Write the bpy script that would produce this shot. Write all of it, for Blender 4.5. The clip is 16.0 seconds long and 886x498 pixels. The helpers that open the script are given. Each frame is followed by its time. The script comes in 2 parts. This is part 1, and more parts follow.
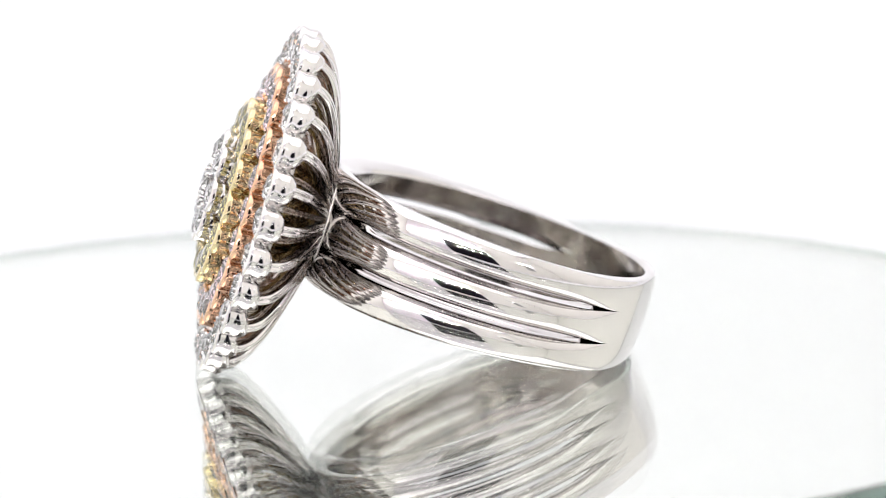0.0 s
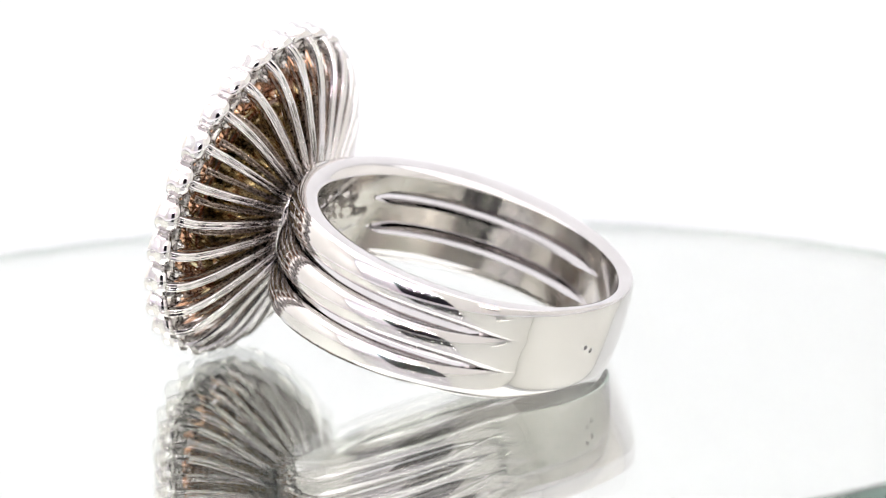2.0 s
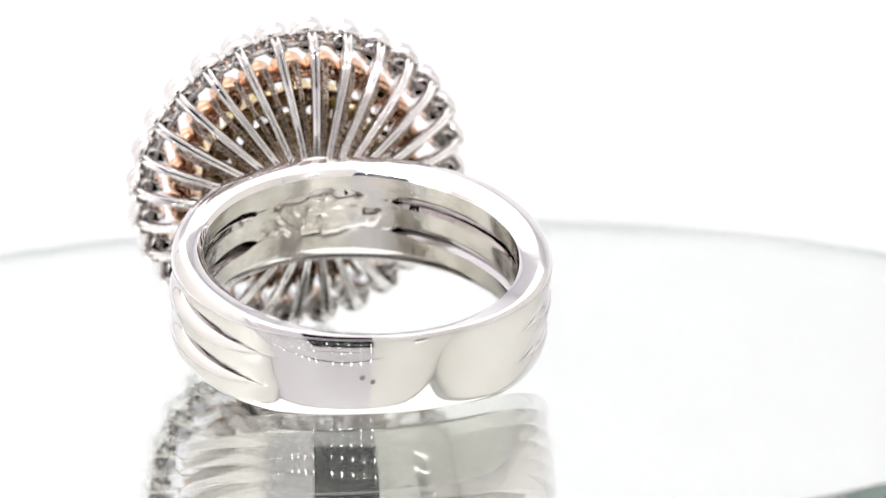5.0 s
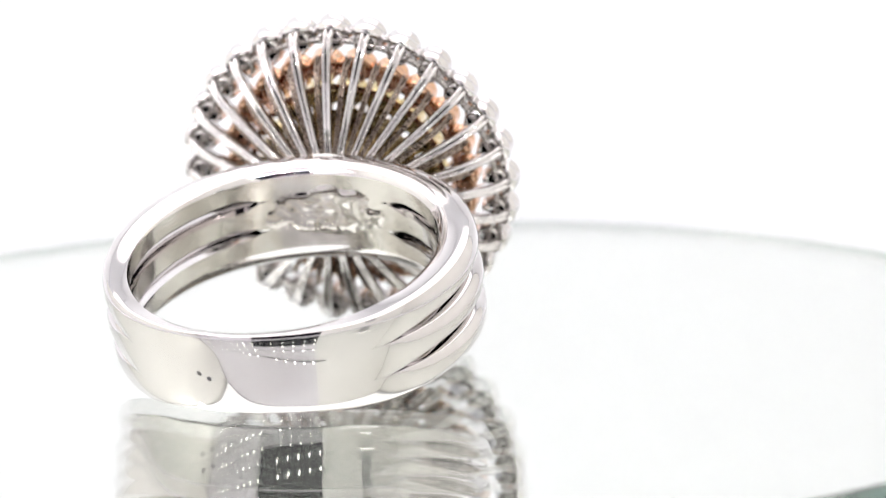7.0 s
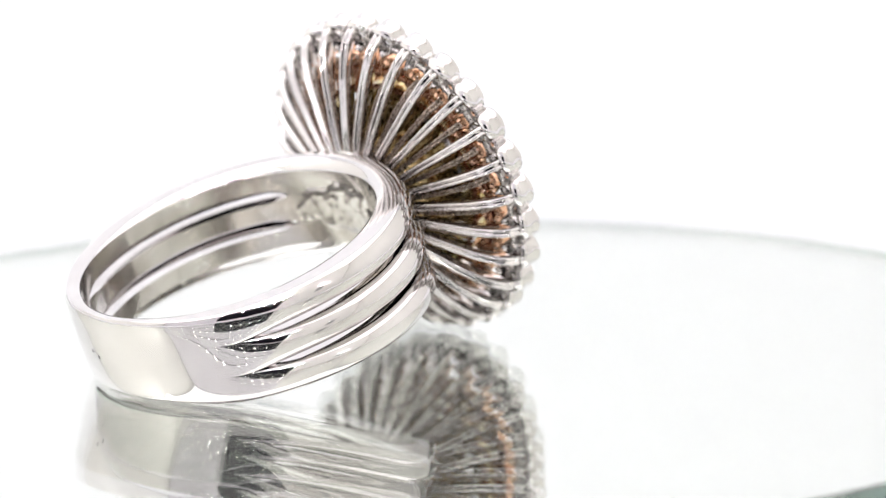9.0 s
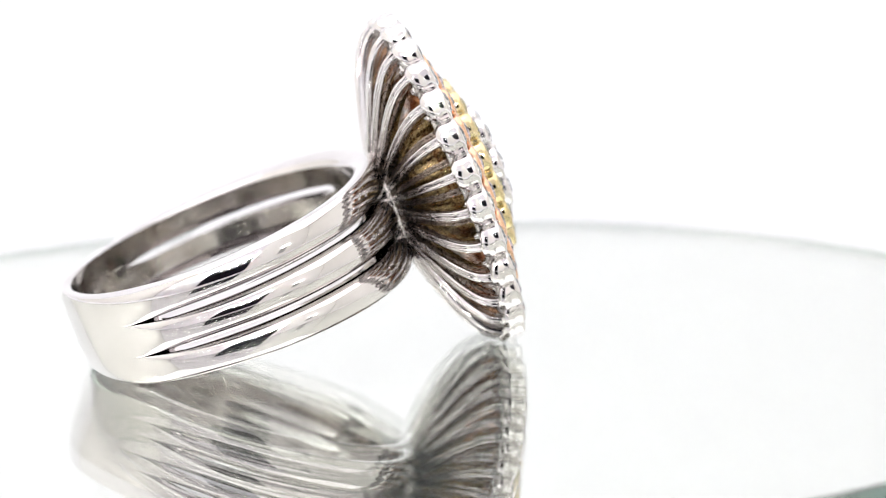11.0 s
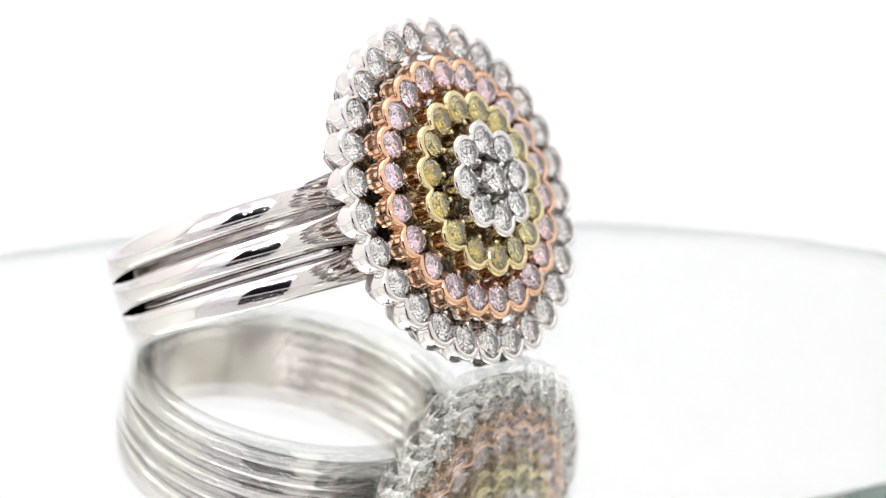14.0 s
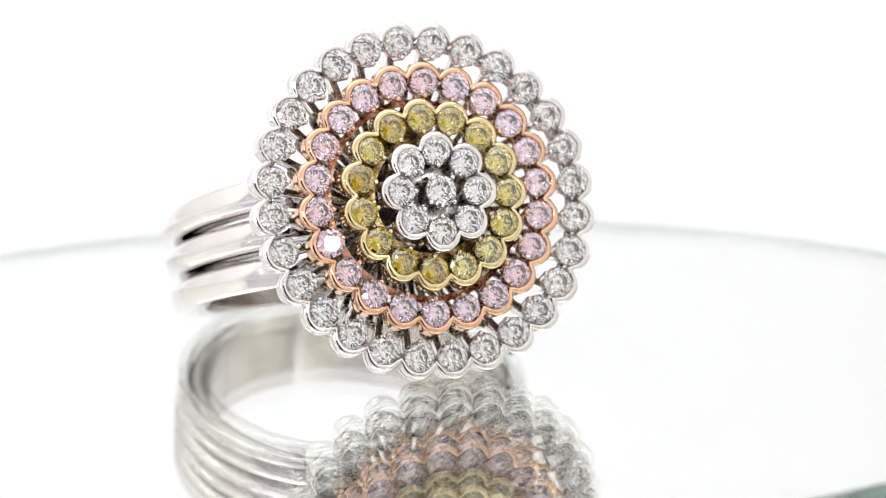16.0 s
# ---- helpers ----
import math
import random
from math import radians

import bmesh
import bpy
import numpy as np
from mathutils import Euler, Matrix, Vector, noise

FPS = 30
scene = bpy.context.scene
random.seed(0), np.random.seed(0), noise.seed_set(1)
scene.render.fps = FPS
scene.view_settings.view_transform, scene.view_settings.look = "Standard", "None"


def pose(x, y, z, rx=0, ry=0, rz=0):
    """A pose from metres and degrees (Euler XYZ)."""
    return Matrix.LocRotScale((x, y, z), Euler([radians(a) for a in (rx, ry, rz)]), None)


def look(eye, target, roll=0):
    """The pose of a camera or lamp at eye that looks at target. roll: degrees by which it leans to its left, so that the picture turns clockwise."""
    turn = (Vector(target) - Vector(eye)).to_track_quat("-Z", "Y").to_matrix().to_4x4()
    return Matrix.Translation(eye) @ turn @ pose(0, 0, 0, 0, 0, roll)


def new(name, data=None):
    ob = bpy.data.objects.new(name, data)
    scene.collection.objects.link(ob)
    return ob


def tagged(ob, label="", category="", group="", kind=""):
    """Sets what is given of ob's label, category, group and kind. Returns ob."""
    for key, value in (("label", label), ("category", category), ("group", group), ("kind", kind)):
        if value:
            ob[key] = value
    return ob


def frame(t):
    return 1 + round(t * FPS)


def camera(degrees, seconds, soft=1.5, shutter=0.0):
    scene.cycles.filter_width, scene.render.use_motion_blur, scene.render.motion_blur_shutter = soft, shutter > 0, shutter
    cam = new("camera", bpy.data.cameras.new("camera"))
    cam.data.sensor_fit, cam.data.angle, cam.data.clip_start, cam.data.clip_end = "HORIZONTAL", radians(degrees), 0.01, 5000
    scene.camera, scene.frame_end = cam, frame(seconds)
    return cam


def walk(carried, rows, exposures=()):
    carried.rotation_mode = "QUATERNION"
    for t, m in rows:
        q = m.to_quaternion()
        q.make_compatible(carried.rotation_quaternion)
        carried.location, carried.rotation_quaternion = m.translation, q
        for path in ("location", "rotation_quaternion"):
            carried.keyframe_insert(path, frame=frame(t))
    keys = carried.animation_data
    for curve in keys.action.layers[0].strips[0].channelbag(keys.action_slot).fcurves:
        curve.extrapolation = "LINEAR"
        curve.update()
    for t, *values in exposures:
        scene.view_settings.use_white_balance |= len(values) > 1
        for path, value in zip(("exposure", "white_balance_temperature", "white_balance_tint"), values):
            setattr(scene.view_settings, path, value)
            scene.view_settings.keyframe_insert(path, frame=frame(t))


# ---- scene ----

MM = 0.001
cam = camera(14.0, 16.0, soft=0.75)
EYE = pose(0.00504, -0.20755, 0.04570, 79.17, 1.668, -0.319)
walk(cam, [(0.0, EYE), (16.0, EYE)])
cam.data.dof.use_dof = True
cam.data.dof.focus_distance = 0.2030
cam.data.dof.aperture_fstop = 38.0

# ---- light: a white photo box with a ceiling diffuser and rows of small lamps at its front ----
world = bpy.data.worlds.new("dim_room")
world.use_nodes = True
world.node_tree.nodes["Background"].inputs[0].default_value = (0.011, 0.010, 0.014, 1)
world.node_tree.nodes["Background"].inputs[1].default_value = 1.0
scene.world = world


def area(name, size_x, size_y, power, m, colour=(1, 1, 1)):
    data = bpy.data.lights.new(name, "AREA")
    data.shape, data.size, data.size_y, data.energy, data.color = "RECTANGLE", size_x, size_y, power, colour
    ob = new(name, data)
    ob.matrix_world = m
    return ob


area("ceiling_lamp", 0.50, 0.40, 0.635, pose(-0.01, 0.03, 0.322, 0, 0, 0), (1.0, 0.981, 0.984))
area("back_lamp", 0.22, 0.14, 0.18, look((-0.15, 0.05, 0.316), (-0.17, 0.26, 0.08)), (0.98, 0.985, 1.0))


# ---- materials ----
def material(name):
    mat = bpy.data.materials.new(name)
    mat.use_nodes = True
    return mat, mat.node_tree.nodes, mat.node_tree.links, mat.node_tree.nodes["Principled BSDF"]


def noise_node(nodes, links, scale, detail=4.0):
    co, tex = nodes.new("ShaderNodeTexCoord"), nodes.new("ShaderNodeTexNoise")
    tex.inputs["Scale"].default_value, tex.inputs["Detail"].default_value = scale, detail
    links.new(co.outputs["Object"], tex.inputs["Vector"])
    return tex


def ramp(nodes, links, source, low, high, a=0.35, b=0.65):
    r = nodes.new("ShaderNodeValToRGB")
    r.color_ramp.elements[0].position, r.color_ramp.elements[1].position = a, b
    r.color_ramp.elements[0].color, r.color_ramp.elements[1].color = (*low, 1), (*high, 1)
    links.new(source, r.inputs["Fac"])
    return r


def metal(name, low, high, rough, bump, grain=900.0):
    """Polished precious metal: a faint two-scale tone, hair scratches and a little waviness."""
    mat, nodes, links, p = material(name)
    p.inputs["Metallic"].default_value = 1.0
    big, fine = noise_node(nodes, links, 260.0), noise_node(nodes, links, grain * 4, 6.0)
    links.new(ramp(nodes, links, big.outputs["Fac"], low, high).outputs["Color"], p.inputs["Base Color"])
    r = ramp(nodes, links, fine.outputs["Fac"], (rough * 0.6,) * 3, (rough * 1.5,) * 3)
    links.new(r.outputs["Color"], p.inputs["Roughness"])
    wavy = noise_node(nodes, links, grain, 3.0)
    b = nodes.new("ShaderNodeBump")
    b.inputs["Strength"].default_value, b.inputs["Distance"].default_value = bump, 0.00002
    links.new(wavy.outputs["Fac"], b.inputs["Height"])
    links.new(b.outputs["Normal"], p.inputs["Normal"])
    return mat


WHITE_GOLD = metal("white_gold", (0.735, 0.70, 0.69), (0.815, 0.785, 0.78), 0.035, 0.06)
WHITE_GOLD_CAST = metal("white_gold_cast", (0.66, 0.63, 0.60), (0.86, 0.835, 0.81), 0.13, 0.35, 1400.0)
ROSE_GOLD = metal("rose_gold", (0.79, 0.48, 0.31), (0.88, 0.58, 0.41), 0.06, 0.08)
YELLOW_GOLD = metal("yellow_gold", (0.70, 0.575, 0.31), (0.80, 0.67, 0.41), 0.06, 0.08)


INNER_GOLD = metal("worn_inner_gold", (0.46, 0.42, 0.385), (0.73, 0.695, 0.665), 0.13, 0.45, 320.0)
PIT_METAL = metal("dark_pit", (0.22, 0.21, 0.22), (0.32, 0.31, 0.32), 0.4, 0.3)
# rough rose and yellow gold: base colours darkened to carry the head's inner shade
ROSE_CAST_SHADED = metal("rose_gold_cast_shaded", (0.34, 0.17, 0.11), (0.55, 0.31, 0.21), 0.22, 0.5, 1400.0)
YELLOW_CAST_SHADED = metal("yellow_gold_cast_shaded", (0.32, 0.23, 0.11), (0.52, 0.39, 0.20), 0.22, 0.5, 1400.0)
# rough white gold, darkened in colour to give the shade among the inner wires
SHADED_CAST = metal("white_gold_shaded", (0.26, 0.20, 0.165), (0.46, 0.39, 0.34), 0.24, 0.5, 1400.0)
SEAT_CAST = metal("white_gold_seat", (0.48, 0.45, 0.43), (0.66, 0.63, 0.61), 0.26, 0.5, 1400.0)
CAST_OF = {"white_gold": SEAT_CAST, "rose_gold": ROSE_CAST_SHADED, "yellow_gold": YELLOW_CAST_SHADED}


def gem(name, low, high, ior=2.4):
    """Cut stone: a clear crown over a pavilion that throws the light back, with a tone that differs from stone to stone."""
    pair = []
    for piece, clear in (("_crown", True), ("_pavilion", False)):
        mat, nodes, links, p = material(name + piece)
        info = nodes.new("ShaderNodeObjectInfo")
        tone = ramp(nodes, links, info.outputs["Random"], low, high, 0.0, 1.0)
        links.new(tone.outputs["Color"], p.inputs["Base Color"])
        p.inputs["Roughness"].default_value = 0.0
        p.inputs["IOR"].default_value = ior
        p.inputs["Transmission Weight"].default_value = 1.0 if clear else 0.0
        p.inputs["Metallic"].default_value = 0.0 if clear else 1.0
        pair.append(mat)
    return pair


DIAMOND = gem("diamond", (0.97, 0.97, 0.98), (0.99, 0.98, 0.97))
PINK_DIAMOND = gem("pink_diamond", (0.975, 0.865, 0.905), (0.975, 0.91, 0.965))
YELLOW_DIAMOND = gem("yellow_diamond", (0.84, 0.74, 0.24), (0.92, 0.88, 0.62))

GLASS, n_, l_, p_ = material("clear_glass")
p_.inputs["Base Color"].default_value = (0.985, 0.995, 0.985, 1)
p_.inputs["Roughness"].default_value, p_.inputs["IOR"].default_value = 0.0, 1.5
p_.inputs["Transmission Weight"].default_value = 1.0

MIRROR, n_, l_, p_ = material("silvered_back")
p_.inputs["Base Color"].default_value = (0.965, 0.985, 0.95, 1)
p_.inputs["Metallic"].default_value, p_.inputs["Roughness"].default_value = 0.89, 0.0

RIM, n_, l_, p_ = material("ground_glass_edge")
t_ = noise_node(n_, l_, 900.0)
l_.new(ramp(n_, l_, t_.outputs["Fac"], (0.50, 0.83, 0.70), (0.60, 0.89, 0.77)).outputs["Color"], p_.inputs["Base Color"])
p_.inputs["Roughness"].default_value, p_.inputs["IOR"].default_value = 0.2, 1.5
p_.inputs["Transmission Weight"].default_value = 0.85


def painted(name, low, high, scale, rough=0.7):
    mat, nodes, links, p = material(name)
    t = noise_node(nodes, links, scale)
    links.new(ramp(nodes, links, t.outputs["Fac"], low, high).outputs["Color"], p.inputs["Base Color"])
    p.inputs["Roughness"].default_value = rough
    b = nodes.new("ShaderNodeBump")
    b.inputs["Strength"].default_value, b.inputs["Distance"].default_value = 0.15, 0.0004
    links.new(noise_node(nodes, links, scale * 30).outputs["Fac"], b.inputs["Height"])
    links.new(b.outputs["Normal"], p.inputs["Normal"])
    return mat


CLOTH_BACK = painted("white_backdrop_cloth", (0.835, 0.84, 0.87), (0.865, 0.87, 0.895), 6.0, 0.9)
CLOTH_SIDE = painted("cream_side_cloth", (0.90, 0.89, 0.845), (0.93, 0.92, 0.88), 6.0, 0.9)
CLOTH_FRONT = painted("lavender_front_cloth", (0.74, 0.715, 0.755), (0.79, 0.765, 0.80), 6.0, 0.9)
BASE_WHITE = painted("white_plastic", (0.80, 0.80, 0.80), (0.84, 0.84, 0.84), 40.0, 0.4)
FLAP_GREY = painted("grey_flap_cloth", (0.40, 0.40, 0.39), (0.46, 0.46, 0.45), 20.0, 0.8)
BLACK = painted("dark_recess", (0.012, 0.011, 0.018), (0.02, 0.018, 0.028), 20.0, 0.6)

LED, n_, l_, p_ = material("lit_diode")
p_.inputs["Base Color"].default_value = (1, 1, 1, 1)
p_.inputs["Emission Color"].default_value = (1.0, 0.99, 0.97, 1)
p_.inputs["Emission Strength"].default_value = 300.0


# ---- mesh helpers ----
def link_mesh(name, bm, mats, smooth=True):
    me = bpy.data.meshes.new(name)
    bmesh.ops.recalc_face_normals(bm, faces=bm.faces)
    for f in bm.faces:
        f.smooth = smooth
    bm.to_mesh(me)
    bm.free()
    for m in mats if isinstance(mats, (list, tuple)) else [mats]:
        me.materials.append(m)
    return me


def part(name, me, parent, m=None, label=""):
    ob = new(name, me)
    ob.parent = parent
    if m is not None:
        ob.matrix_basis = m
    return tagged(ob, label) if label else ob


def box(bm, x0, x1, y0, y1, z0, z1, bevel=0.0):
    r = bmesh.ops.create_cube(bm, size=1.0, matrix=Matrix.Translation(((x0 + x1) / 2, (y0 + y1) / 2, (z0 + z1) / 2)) @ Matrix.Diagonal((x1 - x0, y1 - y0, z1 - z0, 1)))
    if bevel:
        es = list({e for v in r["verts"] for e in v.link_edges})
        bmesh.ops.bevel(bm, geom=es, offset=bevel, segments=2, affect="EDGES")


def loft(bm, rings, closed_path=False, caps=True):
    """Skins a row of closed sections, all with as many points."""
    rows = [[bm.verts.new(p) for p in ring] for ring in rings]
    bm.verts.index_update()
    k = len(rows[0])
    pairs = list(zip(rows, rows[1:])) + ([(rows[-1], rows[0])] if closed_path else [])
    for a, b in pairs:
        for i in range(k):
            bm.faces.new((a[i], a[(i + 1) % k], b[(i + 1) % k], b[i]))
    if caps and not closed_path:
        bm.faces.new(rows[0][::-1])
        bm.faces.new(rows[-1])


def smoothstep(a, b, x):
    t = min(1.0, max(0.0, (x - a) / (b - a)))
    return t * t * (3 - 2 * t)


# ---- the photo box ----
FLOOR_Z = -0.022
bm = bmesh.new()
SWEEP = 0.11
curve = [(-0.175, FLOOR_Z)] + [(0.262 - SWEEP + SWEEP * math.sin(a), FLOOR_Z + SWEEP - SWEEP * math.cos(a)) for a in [radians(6 * k) for k in range(16)]] + [(0.262, 0.33)]
under = [(y + 0.004, z) if y > 0.2 else (y, z - 0.004) for y, z in curve][::-1]
loft(bm, [[(x, y, z) for y, z in curve + under] for x in (-0.267, 0.267)])
tagged(new("backdrop", link_mesh("backdrop", bm, CLOTH_BACK, False)), "seamless white cloth sweep, floor and back in one", "backdrop", kind="structure")
for name, mat, dims, label in (
    ("wall_left", CLOTH_SIDE, (-0.276, -0.268, -0.175, 0.261, FLOOR_Z + 0.0005, 0.33), "pale cream side cloth"),
    ("wall_right", CLOTH_SIDE, (0.268, 0.276, -0.175, 0.261, FLOOR_Z + 0.0005, 0.33), "pale cream side cloth"),
    ("ceiling", CLOTH_BACK, (-0.276, 0.276, -0.175, 0.27, 0.331, 0.336), "white top cloth of the photo box"),
):
    bm = bmesh.new()
    box(bm, *dims)
    tagged(new(name, link_mesh(name, bm, mat, False)), label, "wall" if "wall" in name else "ceiling", kind="structure")

# the front cloth, with the opening that the camera looks through
OPEN_X0, OPEN_X1, OPEN_Z1 = -0.088, 0.030, 0.099
bm = bmesh.new()
box(bm, OPEN_X1, 0.267, -0.181, -0.175, FLOOR_Z + 0.0005, 0.33)
tagged(new("wall_front_side", link_mesh("wall_front_side", bm, CLOTH_SIDE, False)), "pale cream front cloth beside the opening", "wall", kind="structure")
bm = bmesh.new()
box(bm, 0.112, 0.14, -0.1745, -0.1735, 0.02, 0.072, 0.0004)
tagged(new("flap", link_mesh("flap", bm, FLAP_GREY, False)), "grey cloth flap on the front of the photo box", "flap", kind="structure")
bm = bmesh.new()
box(bm, -0.267, -0.17, -0.181, -0.175, FLOOR_Z + 0.0005, 0.33)
tagged(new("wall_front_far_side", link_mesh("wall_front_far_side", bm, CLOTH_FRONT, False)), "pale lavender front cloth at the corner", "wall", kind="structure")
bm = bmesh.new()
box(bm, -0.17, OPEN_X0, -0.181, -0.175, FLOOR_Z + 0.0005, 0.33)
box(bm, OPEN_X0, OPEN_X1, -0.181, -0.175, OPEN_Z1, 0.33)
box(bm, OPEN_X0, OPEN_X1, -0.181, -0.175, FLOOR_Z + 0.0005, -0.012)
tagged(new("wall_front", link_mesh("wall_front", bm, CLOTH_FRONT, False)), "pale lavender front cloth with a dark square opening", "wall", kind="structure")

def bm_short():
    b = bmesh.new()
    box(b, -0.026, 0.026, -0.0006, 0.0006, -0.0005, 0.0005, 0.0001)
    return b


# four strips of small lamps across the front
def diode():
    """A small lamp in a cup: the lit face looks along +y."""
    bm = bmesh.new()
    seg = 14
    prof = [(0.0012, 0.0012, 0), (0.0015, 0.0004, 0), (0.0018, 0.0012, 1), (0.0018, -0.0010, 1)]
    rows = [[bm.verts.new((r * math.cos(2 * math.pi * i / seg), y, r * math.sin(2 * math.pi * i / seg))) for i in range(seg)] for r, y, _ in prof]
    for p, q, (_, _, mi) in zip(rows, rows[1:], prof[1:]):
        for i in range(seg):
            bm.faces.new((p[i], p[(i + 1) % seg], q[(i + 1) % seg], q[i])).material_index = mi
    bm.faces.new(rows[0]).material_index = 0
    bm.faces.new(rows[-1]).material_index = 1
    return link_mesh("diode", bm, [LED, BLACK])


LED_MESH = diode()
bm = bmesh.new()
box(bm, -0.235, 0.05, -0.0006, 0.0006, -0.0005, 0.0005, 0.0001)
STRIP_MESH = link_mesh("led_strip", bm, BLACK, False)
for z in (0.062, 0.092, 0.122, 0.152):
    strip = new("led_strip", STRIP_MESH)
    strip.matrix_world = pose(0, -0.171, z)
    tagged(strip, "thin dark strip of small lit diodes", "lamp", group="led strips of the photo box")
    for k in range(15):
        if k % 5 != 4 or k == 14:
            part("diode", LED_MESH, strip, pose(-0.225 + 0.0178 * k, 0.0018, 0))

strip = new("led_strip", link_mesh("led_strip", bm_short(), FLAP_GREY, False))
strip.matrix_world = pose(0.126, -0.171, 0.076)
tagged(strip, "short grey strip of small lit diodes", "lamp", group="led strips of the photo box")
for k in range(6):
    part("diode", LED_MESH, strip, pose(-0.018 + 0.007 * k, 0.0018, 0))

# ---- the turntable: a round glass plate, silvered below, on a white foot ----
PLATE_R, PLATE_T, PLATE_EDGE = 0.0432, 0.0022, 0.00015


def lathe(bm, profile, seg=128):
    """Turns (radius, z, material) points round the z axis; the first and last close to a disc."""
    rows = [[bm.verts.new((r * math.cos(2 * math.pi * i / seg), r * math.sin(2 * math.pi * i / seg), z)) for i in range(seg)] for r, z, _ in profile]
    for (a, b, (_, _, mi)) in zip(rows, rows[1:], profile[1:]):
        for i in range(seg):
            bm.faces.new((a[i], a[(i + 1) % seg], b[(i + 1) % seg], b[i])).material_index = mi
    bm.faces.new(rows[0]).material_index = profile[0][2]
    bm.faces.new(rows[-1]).material_index = profile[-1][2]


turntable = tagged(new("turntable"), "round mirrored glass display turntable with a green edge", "turntable")
bm = bmesh.new()
lathe(bm, [(PLATE_R - PLATE_EDGE, 0, 0), (PLATE_R, -PLATE_EDGE, 0), (PLATE_R, -PLATE_T + PLATE_EDGE, 2), (PLATE_R - PLATE_EDGE, -PLATE_T, 2), (PLATE_R - 0.0008, -PLATE_T, 1)])
part("glass_plate", link_mesh("glass_plate", bm, [GLASS, MIRROR, RIM], False), turntable, label="clear glass plate with a silvered back and green edge")
bm = bmesh.new()
lathe(bm, [(0.030, -PLATE_T - 0.0003, 0), (0.031, -0.004, 0), (0.031, -0.012, 0), (0.036, -0.016, 0), (0.037, FLOOR_Z + 0.0005, 0)])
part("foot", link_mesh("foot", bm, BASE_WHITE, False), turntable, label="white plastic foot")

# ---- the ring ----
# Head frame: x to the right of one who faces the stones, y up along the head, z out of it; in millimetres, then scaled by MM
AZ, EL = radians(185.86), radians(19.59)
n0 = Vector((math.cos(AZ) * math.cos(EL), math.sin(AZ) * math.cos(EL), math.sin(EL)))
r0 = Vector((-math.sin(AZ), math.cos(AZ), 0))
u0 = n0.cross(r0)
HEAD = Matrix.Translation(Vector((-6.067, -2.614, 9.93)) * MM) @ Matrix((r0, u0, n0)).transposed().to_4x4()

ring = tagged(new("cocktail_ring"), "white gold ring with domed head of white, pink and yellow diamonds", "ring")


def mm(*p):
    return Vector(p) * MM


# shank: three rounded ribs that run into one flat band at the back
SHANK_Z, HOLE = -14.49, 8.87
BAND = HEAD @ pose(-0.0001, 0.00025, 0, 0, 0, -0.7)


def shank_half(a):
    return 2.58 + 0.80 * ((1 + math.cos(a)) / 2)


def shank_thick(a):
    c = abs(math.degrees(math.atan2(math.sin(a), math.cos(a))))
    return 0.87 + 1.22 * smoothstep(176, 72, c) - 0.42 * smoothstep(55, 15, c) - 0.19 * math.sin(a)


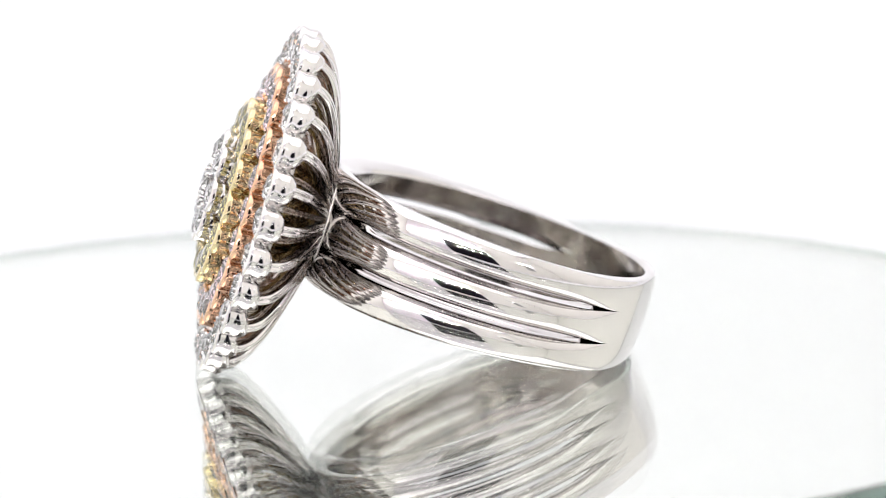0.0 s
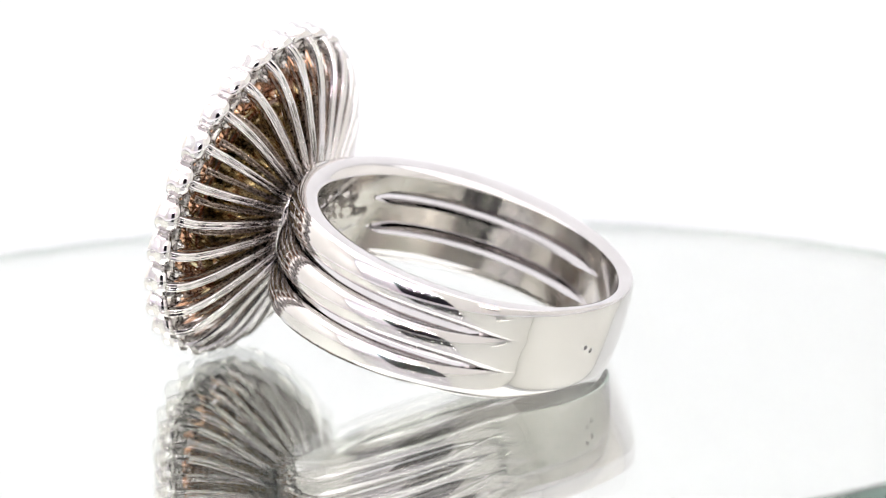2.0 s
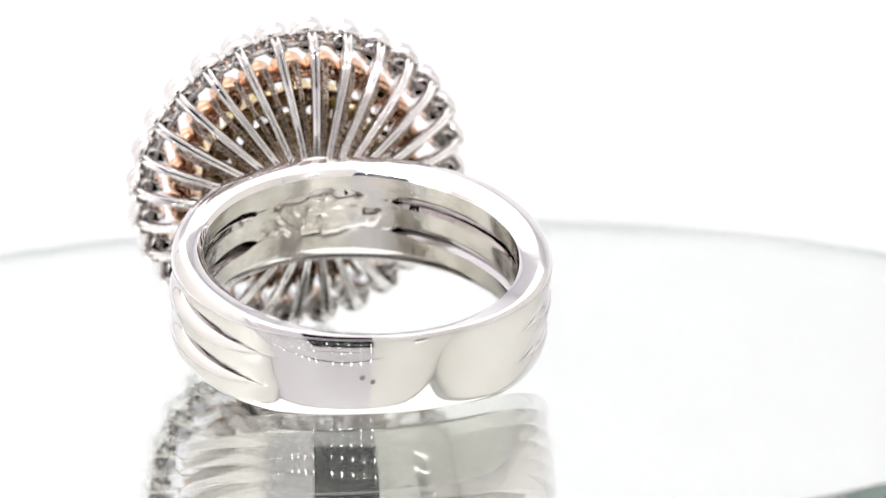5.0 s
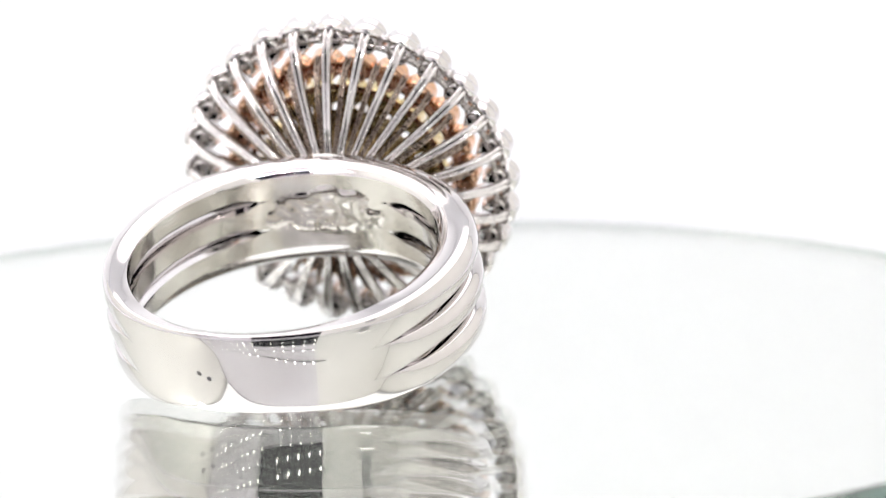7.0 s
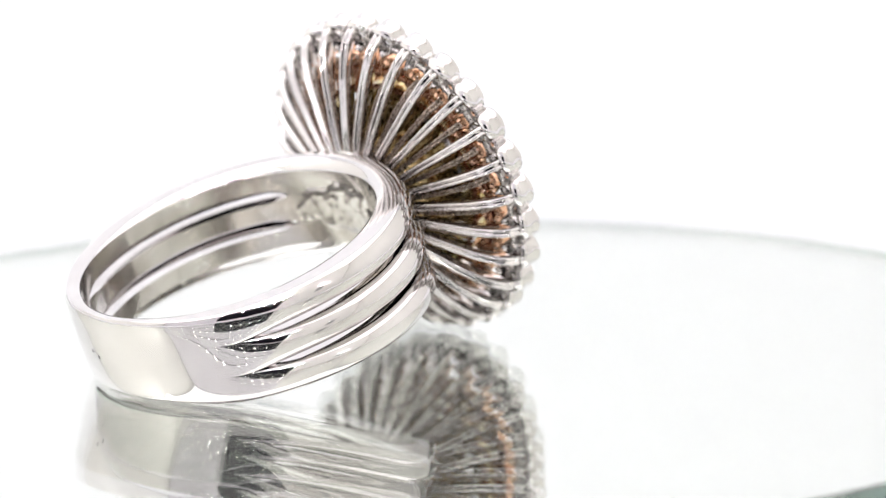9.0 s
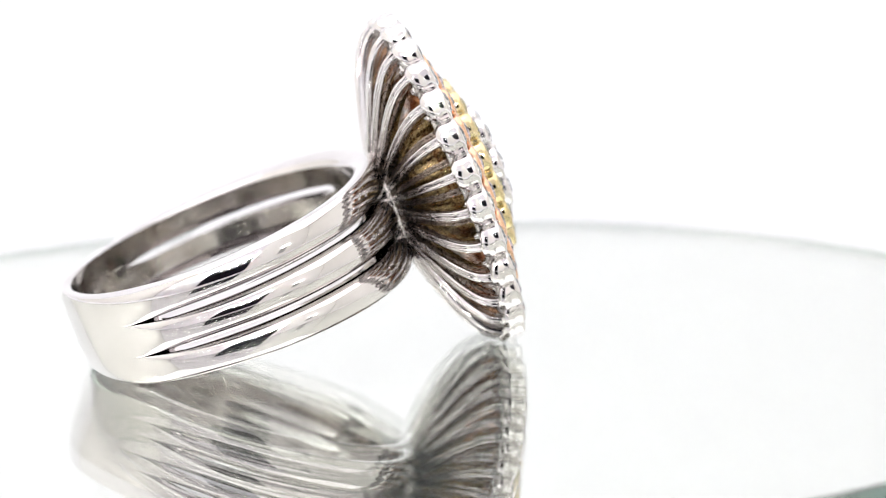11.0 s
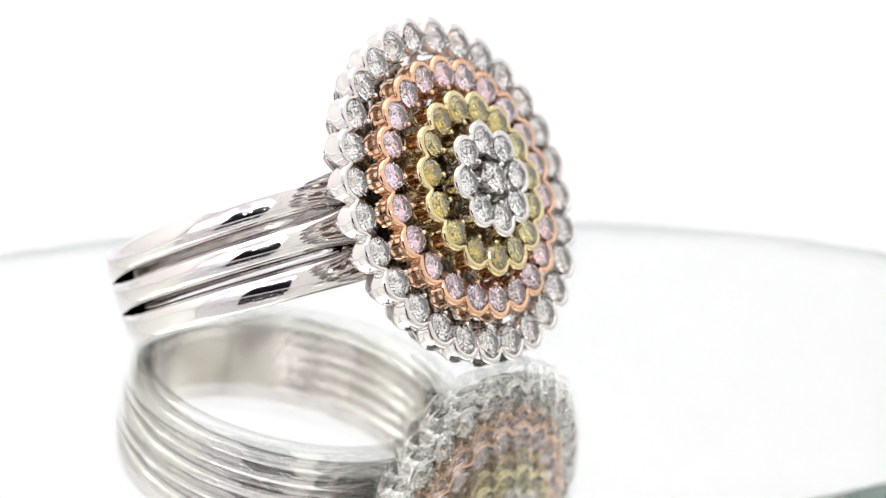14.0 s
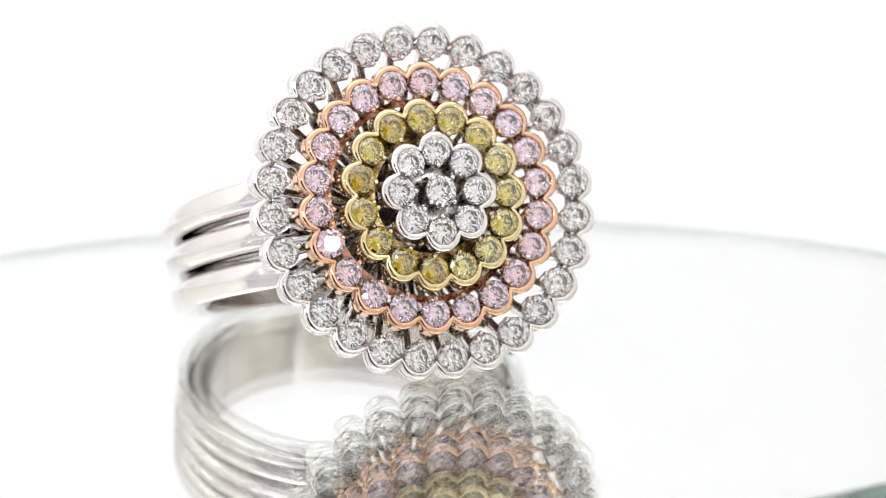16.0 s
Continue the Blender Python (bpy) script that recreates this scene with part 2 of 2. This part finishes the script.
def shank(rib):
    bm = bmesh.new()
    rings = []
    for i in range(220):
        a = 2 * math.pi * i / 220
        c = abs(math.degrees(math.atan2(math.sin(a), math.cos(a))))
        hw, th = shank_half(a), shank_thick(a)
        open_part = smoothstep(136, 112, c) * smoothstep(22, 36, c)
        slit, slit_in = 0.17 * open_part + 0.0004, 0.42 * open_part + 0.0004
        depth = smoothstep(140, 98, c) * (0.6 + 0.4 * smoothstep(8, 45, c))
        cut, inner = hw * 0.36, 2.40
        cut_in = min(cut, inner * 0.4)
        shift = -0.34 * smoothstep(172, 125, c)
        lo = shift + (-hw if rib < 0 else (-cut + slit if rib == 0 else cut + slit))
        hi = shift + (hw if rib > 0 else (cut - slit if rib == 0 else -cut - slit))
        lo_in = -inner if rib < 0 else (-cut_in + slit_in if rib == 0 else cut_in + slit_in)
        hi_in = inner if rib > 0 else (cut_in - slit_in if rib == 0 else -cut_in - slit_in)
        mid, half = (lo + hi) / 2, (hi - lo) / 2
        pts = []
        for k in range(17):
            s = math.sin((-1 + 2 * k / 16) * math.pi / 2)
            u = mid + half * s
            v = (u - shift) / hw
            edge = 0.16 * abs(v) ** 8 + 0.12 * v ** 2
            fall = (0.40 * abs(s) ** 3 + 0.60 * (1 - math.sqrt(max(0.0, 1 - s * s)))) * (0.28 if s * rib > 0 else 1.0)
            pts.append((u, HOLE + th - edge - depth * 0.74 * fall))

        def flank(side, u_in):
            """Rounded on the band's own edges, straight in the grooves."""
            u0, r0_ = pts[16] if side > 0 else pts[0]
            knee = HOLE + 0.45 * open_part + 0.02
            out = []
            for q in range(1, 5):
                t = q / 5
                if side == rib:
                    out.append((u_in + (u0 - u_in) * math.cos(t * math.pi / 2), r0_ - (r0_ - HOLE) * math.sin(t * math.pi / 2)))
                else:
                    out.append([(u0, (r0_ + knee) / 2), (u0, knee), (u0 + (u_in - u0) * 0.3, HOLE + (knee - HOLE) * 0.8), (u0 + (u_in - u0) * 0.7, HOLE + (knee - HOLE) * 0.5)][q - 1])
            return out

        right, left = flank(1, hi_in), flank(-1, lo_in)
        bore = []
        for k in range(9):
            s = 1 - 2 * k / 8
            bore.append(((lo_in + hi_in) / 2 + (hi_in - lo_in) / 2 * s, HOLE))
        pts = pts + right + bore + left[::-1]
        rings.append([mm(r * math.sin(a), u, SHANK_Z + r * math.cos(a)) for u, r in pts])
    loft(bm, rings, closed_path=True)
    n = len(pts)
    sharp = ([] if rib > 0 else [16]) + ([] if rib < 0 else [0]) + [21, 29]
    for e in bm.edges:
        i, j = e.verts[0].index % n, e.verts[1].index % n
        if i == j and i in sharp:
            e.smooth = False
    for f in bm.faces:
        if all(21 <= v.index % n <= 29 for v in f.verts):
            f.material_index = 1
    return link_mesh("shank", bm, [WHITE_GOLD, INNER_GOLD])


for rib in (-1, 0, 1):
    part("shank_rib", shank(rib), ring, BAND, "polished white gold rib of the three-part band")

# uneven solder inside the band, where the head is joined on
bm = bmesh.new()
rows = []
for i in range(41):
    a = radians(-27 + 54 * i / 40)
    row = []
    for j in range(21):
        u = -1.9 + 3.8 * j / 20
        edge = smoothstep(1.0, 0.6, math.hypot(i / 20 - 1, j / 10 - 1) + 0.25 * noise.noise((a * 9, u, 1.0)))
        lump = 0.5 + 0.5 * noise.noise((a * 14, u * 1.6, 3.0)) + 0.35 * noise.noise((a * 34, u * 4.2, 7.0))
        r = HOLE + 0.06 - edge * (0.10 + 0.24 * max(lump, 0.0))
        row.append(bm.verts.new(mm(r * math.sin(a), u, SHANK_Z + r * math.cos(a))))
    rows.append(row)
for p, q in zip(rows, rows[1:]):
    for j in range(20):
        bm.faces.new((p[j], p[j + 1], q[j + 1], q[j]))
solid = bmesh.ops.extrude_face_region(bm, geom=list(bm.faces))
for v in [g for g in solid["geom"] if isinstance(g, bmesh.types.BMVert)]:
    radial = Vector((v.co.x, 0, v.co.z - SHANK_Z * MM)).normalized()
    v.co += radial * 0.0004
part("solder_joint", link_mesh("solder_joint", bm, INNER_GOLD), ring, BAND, "lumpy worn solder inside the band")

# worn hallmark pits on the back of the band
bm = bmesh.new()
bmesh.ops.create_cone(bm, segments=10, radius1=0.18 * MM, radius2=0.14 * MM, depth=0.02 * MM, cap_ends=True)
PIT = link_mesh("hallmark_pit", bm, PIT_METAL, False)
for angle, y in ((165.5, 0.15), (169.0, -0.10)):
    out = HOLE + shank_thick(radians(angle)) - 0.005
    spot = mm(out * math.sin(radians(angle)), y, SHANK_Z + out * math.cos(radians(angle)))
    part("hallmark_pit", PIT, ring, BAND @ Matrix.Translation(spot) @ pose(0, 0, 0, 0, angle, 0), "small dark stamped pit")

# stones
bm = bmesh.new()
pts = [(0, 0, -0.86)]
for k in range(8):
    a = math.pi / 4 * k
    b = a + math.pi / 8
    pts.append((0.54 * math.cos(a), 0.54 * math.sin(a), 0.32))
    pts.append((0.74 * math.cos(b), 0.74 * math.sin(b), 0.235))
    pts.append((0.24 * math.cos(b), 0.24 * math.sin(b), -0.685))
for k in range(16):
    a = math.pi / 8 * k
    pts.append((0.89 * math.cos(a), 0.89 * math.sin(a), 0.125))
    pts.append((0.60 * math.cos(a + math.pi / 16), 0.60 * math.sin(a + math.pi / 16), -0.385))
    for z in (0.025, -0.025):
        pts.append((math.cos(a), math.sin(a), z))
for p in pts:
    bm.verts.new(p)
bmesh.ops.convex_hull(bm, input=bm.verts)
bmesh.ops.dissolve_limit(bm, angle_limit=radians(1), verts=bm.verts, edges=bm.edges)
stone_base = bm.copy()


def stone_mesh(name, mat):
    bm = stone_base.copy()
    bm.normal_update()
    for f in bm.faces:
        f.material_index = 1 if f.calc_center_median().z < -0.05 else 0
    return link_mesh(name, bm, mat, False)


STONES = {"white": stone_mesh("white_diamond", DIAMOND), "pink": stone_mesh("pink_diamond", PINK_DIAMOND), "yellow": stone_mesh("yellow_diamond", YELLOW_DIAMOND)}


def capsule(bm, a, b, r, seg=8):
    """A round-ended wire from a to b (millimetres)."""
    a, b = Vector(a), Vector(b)
    d = (b - a).normalized()
    x = d.orthogonal().normalized()
    y = d.cross(x)
    rings = []
    for off, k in ((-0.95, 0.3), (-0.6, 0.8), (0, 1.0)):
        rings.append((a + d * off * r, k * r))
    for off, k in ((0, 1.0), (0.6, 0.8), (0.95, 0.3)):
        rings.append((b + d * off * r, k * r))
    loft(bm, [[(c + (x * math.cos(2 * math.pi * i / seg) + y * math.sin(2 * math.pi * i / seg)) * rr) * MM for i in range(seg)] for c, rr in rings])


def setting(mat, r):
    """The open cup and the prong of one stone; the prong stands on -y, towards the head's middle."""
    bm = bmesh.new()
    seg, rings = 16, []
    for rr, z in ((r * 0.99, -0.10), (r * 0.74, -1.15), (r * 0.58, -1.15), (r * 0.86, -0.12)):
        rings.append([mm(rr * math.cos(2 * math.pi * i / seg), rr * math.sin(2 * math.pi * i / seg), z) for i in range(seg)])
    loft(bm, rings, closed_path=True)
    # outside of the cup: cast metal, rose and yellow with shade in the colour
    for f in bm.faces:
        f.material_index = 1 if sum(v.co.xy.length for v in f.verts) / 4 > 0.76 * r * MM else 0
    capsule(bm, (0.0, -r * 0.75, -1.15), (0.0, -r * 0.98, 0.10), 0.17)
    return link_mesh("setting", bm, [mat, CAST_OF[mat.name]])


def scallop(mat, count, radius, lobe, top, bottom, thick, bulge):
    """A scalloped collar: the outer arcs of a ring of circles, as a thick wall with a rounded lip."""
    bm = bmesh.new()
    pitch = math.pi / count
    # half angle of each arc, up to the point where neighbouring arcs meet
    lo, hi = 0.2, math.pi
    for _ in range(40):
        m = (lo + hi) / 2
        x, y = lobe * math.sin(m), radius + lobe * math.cos(m)
        lo, hi = (m, hi) if math.atan2(x, y) < pitch and m < 1.5 else (lo, m)
    beta, steps, path = lo, 12, []
    for k in range(count):
        for i in range(steps):
            g = -beta + 2 * beta * i / steps
            x, y = lobe * math.sin(g), radius + lobe * math.cos(g)
            nx, ny = math.sin(g), math.cos(g)
            if i == 0:
                nx, ny = x, y
                ln = math.hypot(nx, ny)
                nx, ny = nx / ln * 0.8, ny / ln * 0.8
            c, s = math.cos(2 * pitch * k), math.sin(2 * pitch * k)
            lobe_mid = math.cos(math.pi * (i / steps - 0.5))
            path.append(((x * c + y * s, -x * s + y * c), (nx * c + ny * s, -nx * s + ny * c), lobe_mid))
    rings = []
    for (px, py), (nx, ny), mid in path:
        low = bottom * (0.50 + 0.50 * max(mid, 0.0) ** 0.6)
        prof = [(-thick, top - 0.05), (-thick * 0.55, top), (-thick * 0.1, top - 0.03)]
        for q in range(7):
            t = q / 6
            swell = 1.0 - 0.45 * smoothstep(0.1, 0.35, t) * smoothstep(0.75, 0.4, t) - 1.6 * smoothstep(0.72, 1.0, t)
            prof.append((bulge * (0.3 + 0.7 * mid) * swell, top - 0.08 + (low - top + 0.08) * (0.02 + 0.98 * t)))
        prof += [(-thick - 0.12, low), (-thick - 0.1, low + 0.25)]
        rings.append([mm(px + nx * o, py + ny * o, z) for o, z in prof])
    loft(bm, rings, closed_path=True)
    # inner faces of the collar: cast metal, its golds darkened for shade
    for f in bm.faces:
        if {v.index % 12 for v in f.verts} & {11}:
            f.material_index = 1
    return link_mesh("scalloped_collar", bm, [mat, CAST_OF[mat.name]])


def tier(name, mat, stone, count, radius, height, first, r, lobe, wall, label, stone_label):
    """One circle of stones: its collar, and a setting with its stone for each place."""
    turn = HEAD @ Matrix.Translation(mm(0, 0, height)) @ pose(0, 0, 0, 0, 0, -first)
    collar = part(name, scallop(mat, count, radius, lobe, 0.10, -wall, 0.23, 0.15), ring, turn, label)
    cup = setting(mat, r)
    bm = bmesh.new()
    for rr in (radius - 0.05 * r,):
        sec = [(rr - 0.16, -0.75), (rr + 0.16, -0.75), (rr + 0.14, -1.1), (rr - 0.14, -1.1)]
        loft(bm, [[mm(q * math.cos(2 * math.pi * i / 72), q * math.sin(2 * math.pi * i / 72), z) for q, z in sec] for i in range(72)], closed_path=True)
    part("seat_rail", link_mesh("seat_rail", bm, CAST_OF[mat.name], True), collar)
    # added ledge, dark in colour, so that the gap between rows looks shaded
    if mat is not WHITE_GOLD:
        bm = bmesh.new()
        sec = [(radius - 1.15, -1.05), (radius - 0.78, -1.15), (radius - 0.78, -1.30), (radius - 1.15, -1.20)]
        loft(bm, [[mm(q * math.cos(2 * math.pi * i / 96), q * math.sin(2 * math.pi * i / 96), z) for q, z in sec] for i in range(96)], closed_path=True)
        part("shade_ledge", link_mesh("shade_ledge", bm, CAST_OF[mat.name], False), collar, label="added rough gold ledge, darkened for the shade below the stones")
    for k in range(count):
        a = -360.0 * k / count
        place = pose(0, 0, 0, 0, 0, a) @ Matrix.Translation(mm(0, radius, 0))
        part("setting", cup, collar, place)
        tilt = pose(0, 0, 0, random.uniform(-5, 5), random.uniform(-5, 5), random.uniform(0, 45))
        size = r * MM * random.uniform(0.985, 1.015)
        part(stone_label.replace(" ", "_"), STONES[stone], collar, place @ tilt @ Matrix.Diagonal((size, size, size, 1)))
    return collar


tier("outer_collar", WHITE_GOLD, "white", 28, 9.15, 0.0, -1.04, 0.90, 1.10, 1.35, "scalloped white gold collar of the outer row", "white diamond")
tier("second_collar", ROSE_GOLD, "pink", 22, 6.69, 0.66, 6.09, 0.85, 1.05, 1.45, "scalloped rose gold collar", "pink diamond")
tier("third_collar", YELLOW_GOLD, "yellow", 15, 4.40, 1.57, -2.22, 0.83, 1.02, 1.60, "scalloped yellow gold collar", "yellow diamond")
centre = tier("centre_collar", WHITE_GOLD, "white", 8, 2.29, 2.37, 4.30, 0.84, 1.02, 1.3, "scalloped white gold centre flower", "white diamond")
part("setting", setting(WHITE_GOLD, 0.88), centre, Matrix.Translation(mm(0, 0, 0.2)))
part("white_diamond", STONES["white"], centre, Matrix.Translation(mm(0, 0, 0.22)) @ Matrix.Diagonal((0.9 * MM, 0.9 * MM, 0.9 * MM, 1)))
bm = bmesh.new()
for k in range(4):
    a = radians(45 + 90 * k)
    capsule(bm, (1.0 * math.cos(a), 1.0 * math.sin(a), -0.9), (0.98 * math.cos(a), 0.98 * math.sin(a), 0.35), 0.16)
plate = bmesh.new()
sec = [(0.05, -1.25), (2.5, -1.2), (2.5, -1.35), (0.05, -1.4)]
loft(plate, [[mm(q * math.cos(2 * math.pi * i / 40), q * math.sin(2 * math.pi * i / 40), z) for q, z in sec] for i in range(40)], closed_path=True)
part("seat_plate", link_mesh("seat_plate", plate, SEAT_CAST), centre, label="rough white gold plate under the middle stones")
part("claw", link_mesh("claw", bm, WHITE_GOLD), centre, label="four white gold claws round the middle stone")


# gallery: bowed wires from the collars down to the band
def wire(mat, profile, half_w, half_t, fin=1.0):
    """A bowed wire in the y-z plane through (y, z) points, split by a groove along its outer side."""
    bm = bmesh.new()
    pts = [Vector((0, y, z)) for y, z in profile]
    fine = []
    for i in range(len(pts) - 1):
        p0, p1, p2, p3 = pts[max(i - 1, 0)], pts[i], pts[i + 1], pts[min(i + 2, len(pts) - 1)]
        for j in range(5):
            t = j / 5
            fine.append(0.5 * ((2 * p1) + (p2 - p0) * t + (2 * p0 - 5 * p1 + 4 * p2 - p3) * t * t + (3 * p1 - p0 - 3 * p2 + p3) * t ** 3))
    fine.append(pts[-1])
    rings = []
    for i, p in enumerate(fine):
        d = (fine[min(i + 1, len(fine) - 1)] - fine[max(i - 1, 0)]).normalized()
        out = Vector((0, -d.z, d.y))
        taper = 1.0 - 0.36 * i / len(fine)
        sec = []
        for w, h in ((1, 0), (0.92, 0.6), (0.6, 1), (0.22, 0.75), (0, -0.5), (-0.22, 0.75), (-0.6, 1), (-0.92, 0.6), (-1, 0), (-0.85, -0.7 * fin), (-0.4, -fin), (0.4, -fin), (0.85, -0.7 * fin)):
            sec.append((p + Vector((1, 0, 0)) * (w * half_w * taper) + out * (h * half_t)) * MM)
        rings.append(sec)
    loft(bm, rings)
    return link_mesh("gallery_wire", bm, mat)


W_OUT = wire(WHITE_GOLD, [(9.75, -0.55), (9.80, -1.2), (9.2, -2.0), (7.8, -2.75), (6.2, -3.3), (4.6, -3.8), (3.0, -4.2)], 0.33, 0.25, 2.8)
for k in range(28):
    part("gallery_wire", W_OUT, ring, HEAD @ pose(0, 0, 0, 0, 0, 1.04 - 360 / 28 * k))
# inner wires: the base colour holds the shade behind the outer wires
W_ROSE = wire(SHADED_CAST, [(7.9, -0.9), (7.5, -1.8), (6.4, -2.6), (4.9, -3.3), (2.9, -4.1)], 0.21, 0.22)
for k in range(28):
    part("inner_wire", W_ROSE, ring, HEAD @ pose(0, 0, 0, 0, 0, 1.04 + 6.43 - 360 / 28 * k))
# yellow gold wires, also in the colour darkened for shade
W_YEL = wire(YELLOW_CAST_SHADED, [(4.4, 0.6), (4.2, -0.6), (3.5, -2.0), (2.6, -3.4), (2.2, -4.0)], 0.20, 0.20)
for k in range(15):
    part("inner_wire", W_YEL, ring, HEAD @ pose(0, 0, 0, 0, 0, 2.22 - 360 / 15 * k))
# added cone in darkened gold: stands for the shaded depth round the flower
bm = bmesh.new()
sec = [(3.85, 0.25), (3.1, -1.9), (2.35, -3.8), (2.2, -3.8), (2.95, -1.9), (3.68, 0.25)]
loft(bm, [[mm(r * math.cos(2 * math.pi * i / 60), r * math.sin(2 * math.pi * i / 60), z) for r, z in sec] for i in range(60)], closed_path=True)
part("shade_cup", link_mesh("shade_cup", bm, YELLOW_CAST_SHADED), ring, HEAD, "added yellow gold cup, darkened for the shade under the middle stones")
bm = bmesh.new()
sec = [(2.1, -4.0), (3.2, -4.15), (3.4, -4.45), (2.6, -4.6), (1.8, -4.45)]
loft(bm, [[mm(r * math.cos(2 * math.pi * i / 40), r * math.sin(2 * math.pi * i / 40), z) for r, z in sec] for i in range(40)], closed_path=True)
part("gallery_base", link_mesh("gallery_base", bm, WHITE_GOLD_CAST), ring, HEAD, "round white gold base under the head")


# ---- what turns ----
def motions():
    times = [0.0, 0.1] + [0.5 * k for k in range(1, 32)] + [15.9, 16.0]
    turn = [(t, pose(0, 0, 0, 0, 0, -15.9 * t)) for t in times]
    walk(ring, turn)
    walk(turntable, turn)


motions()
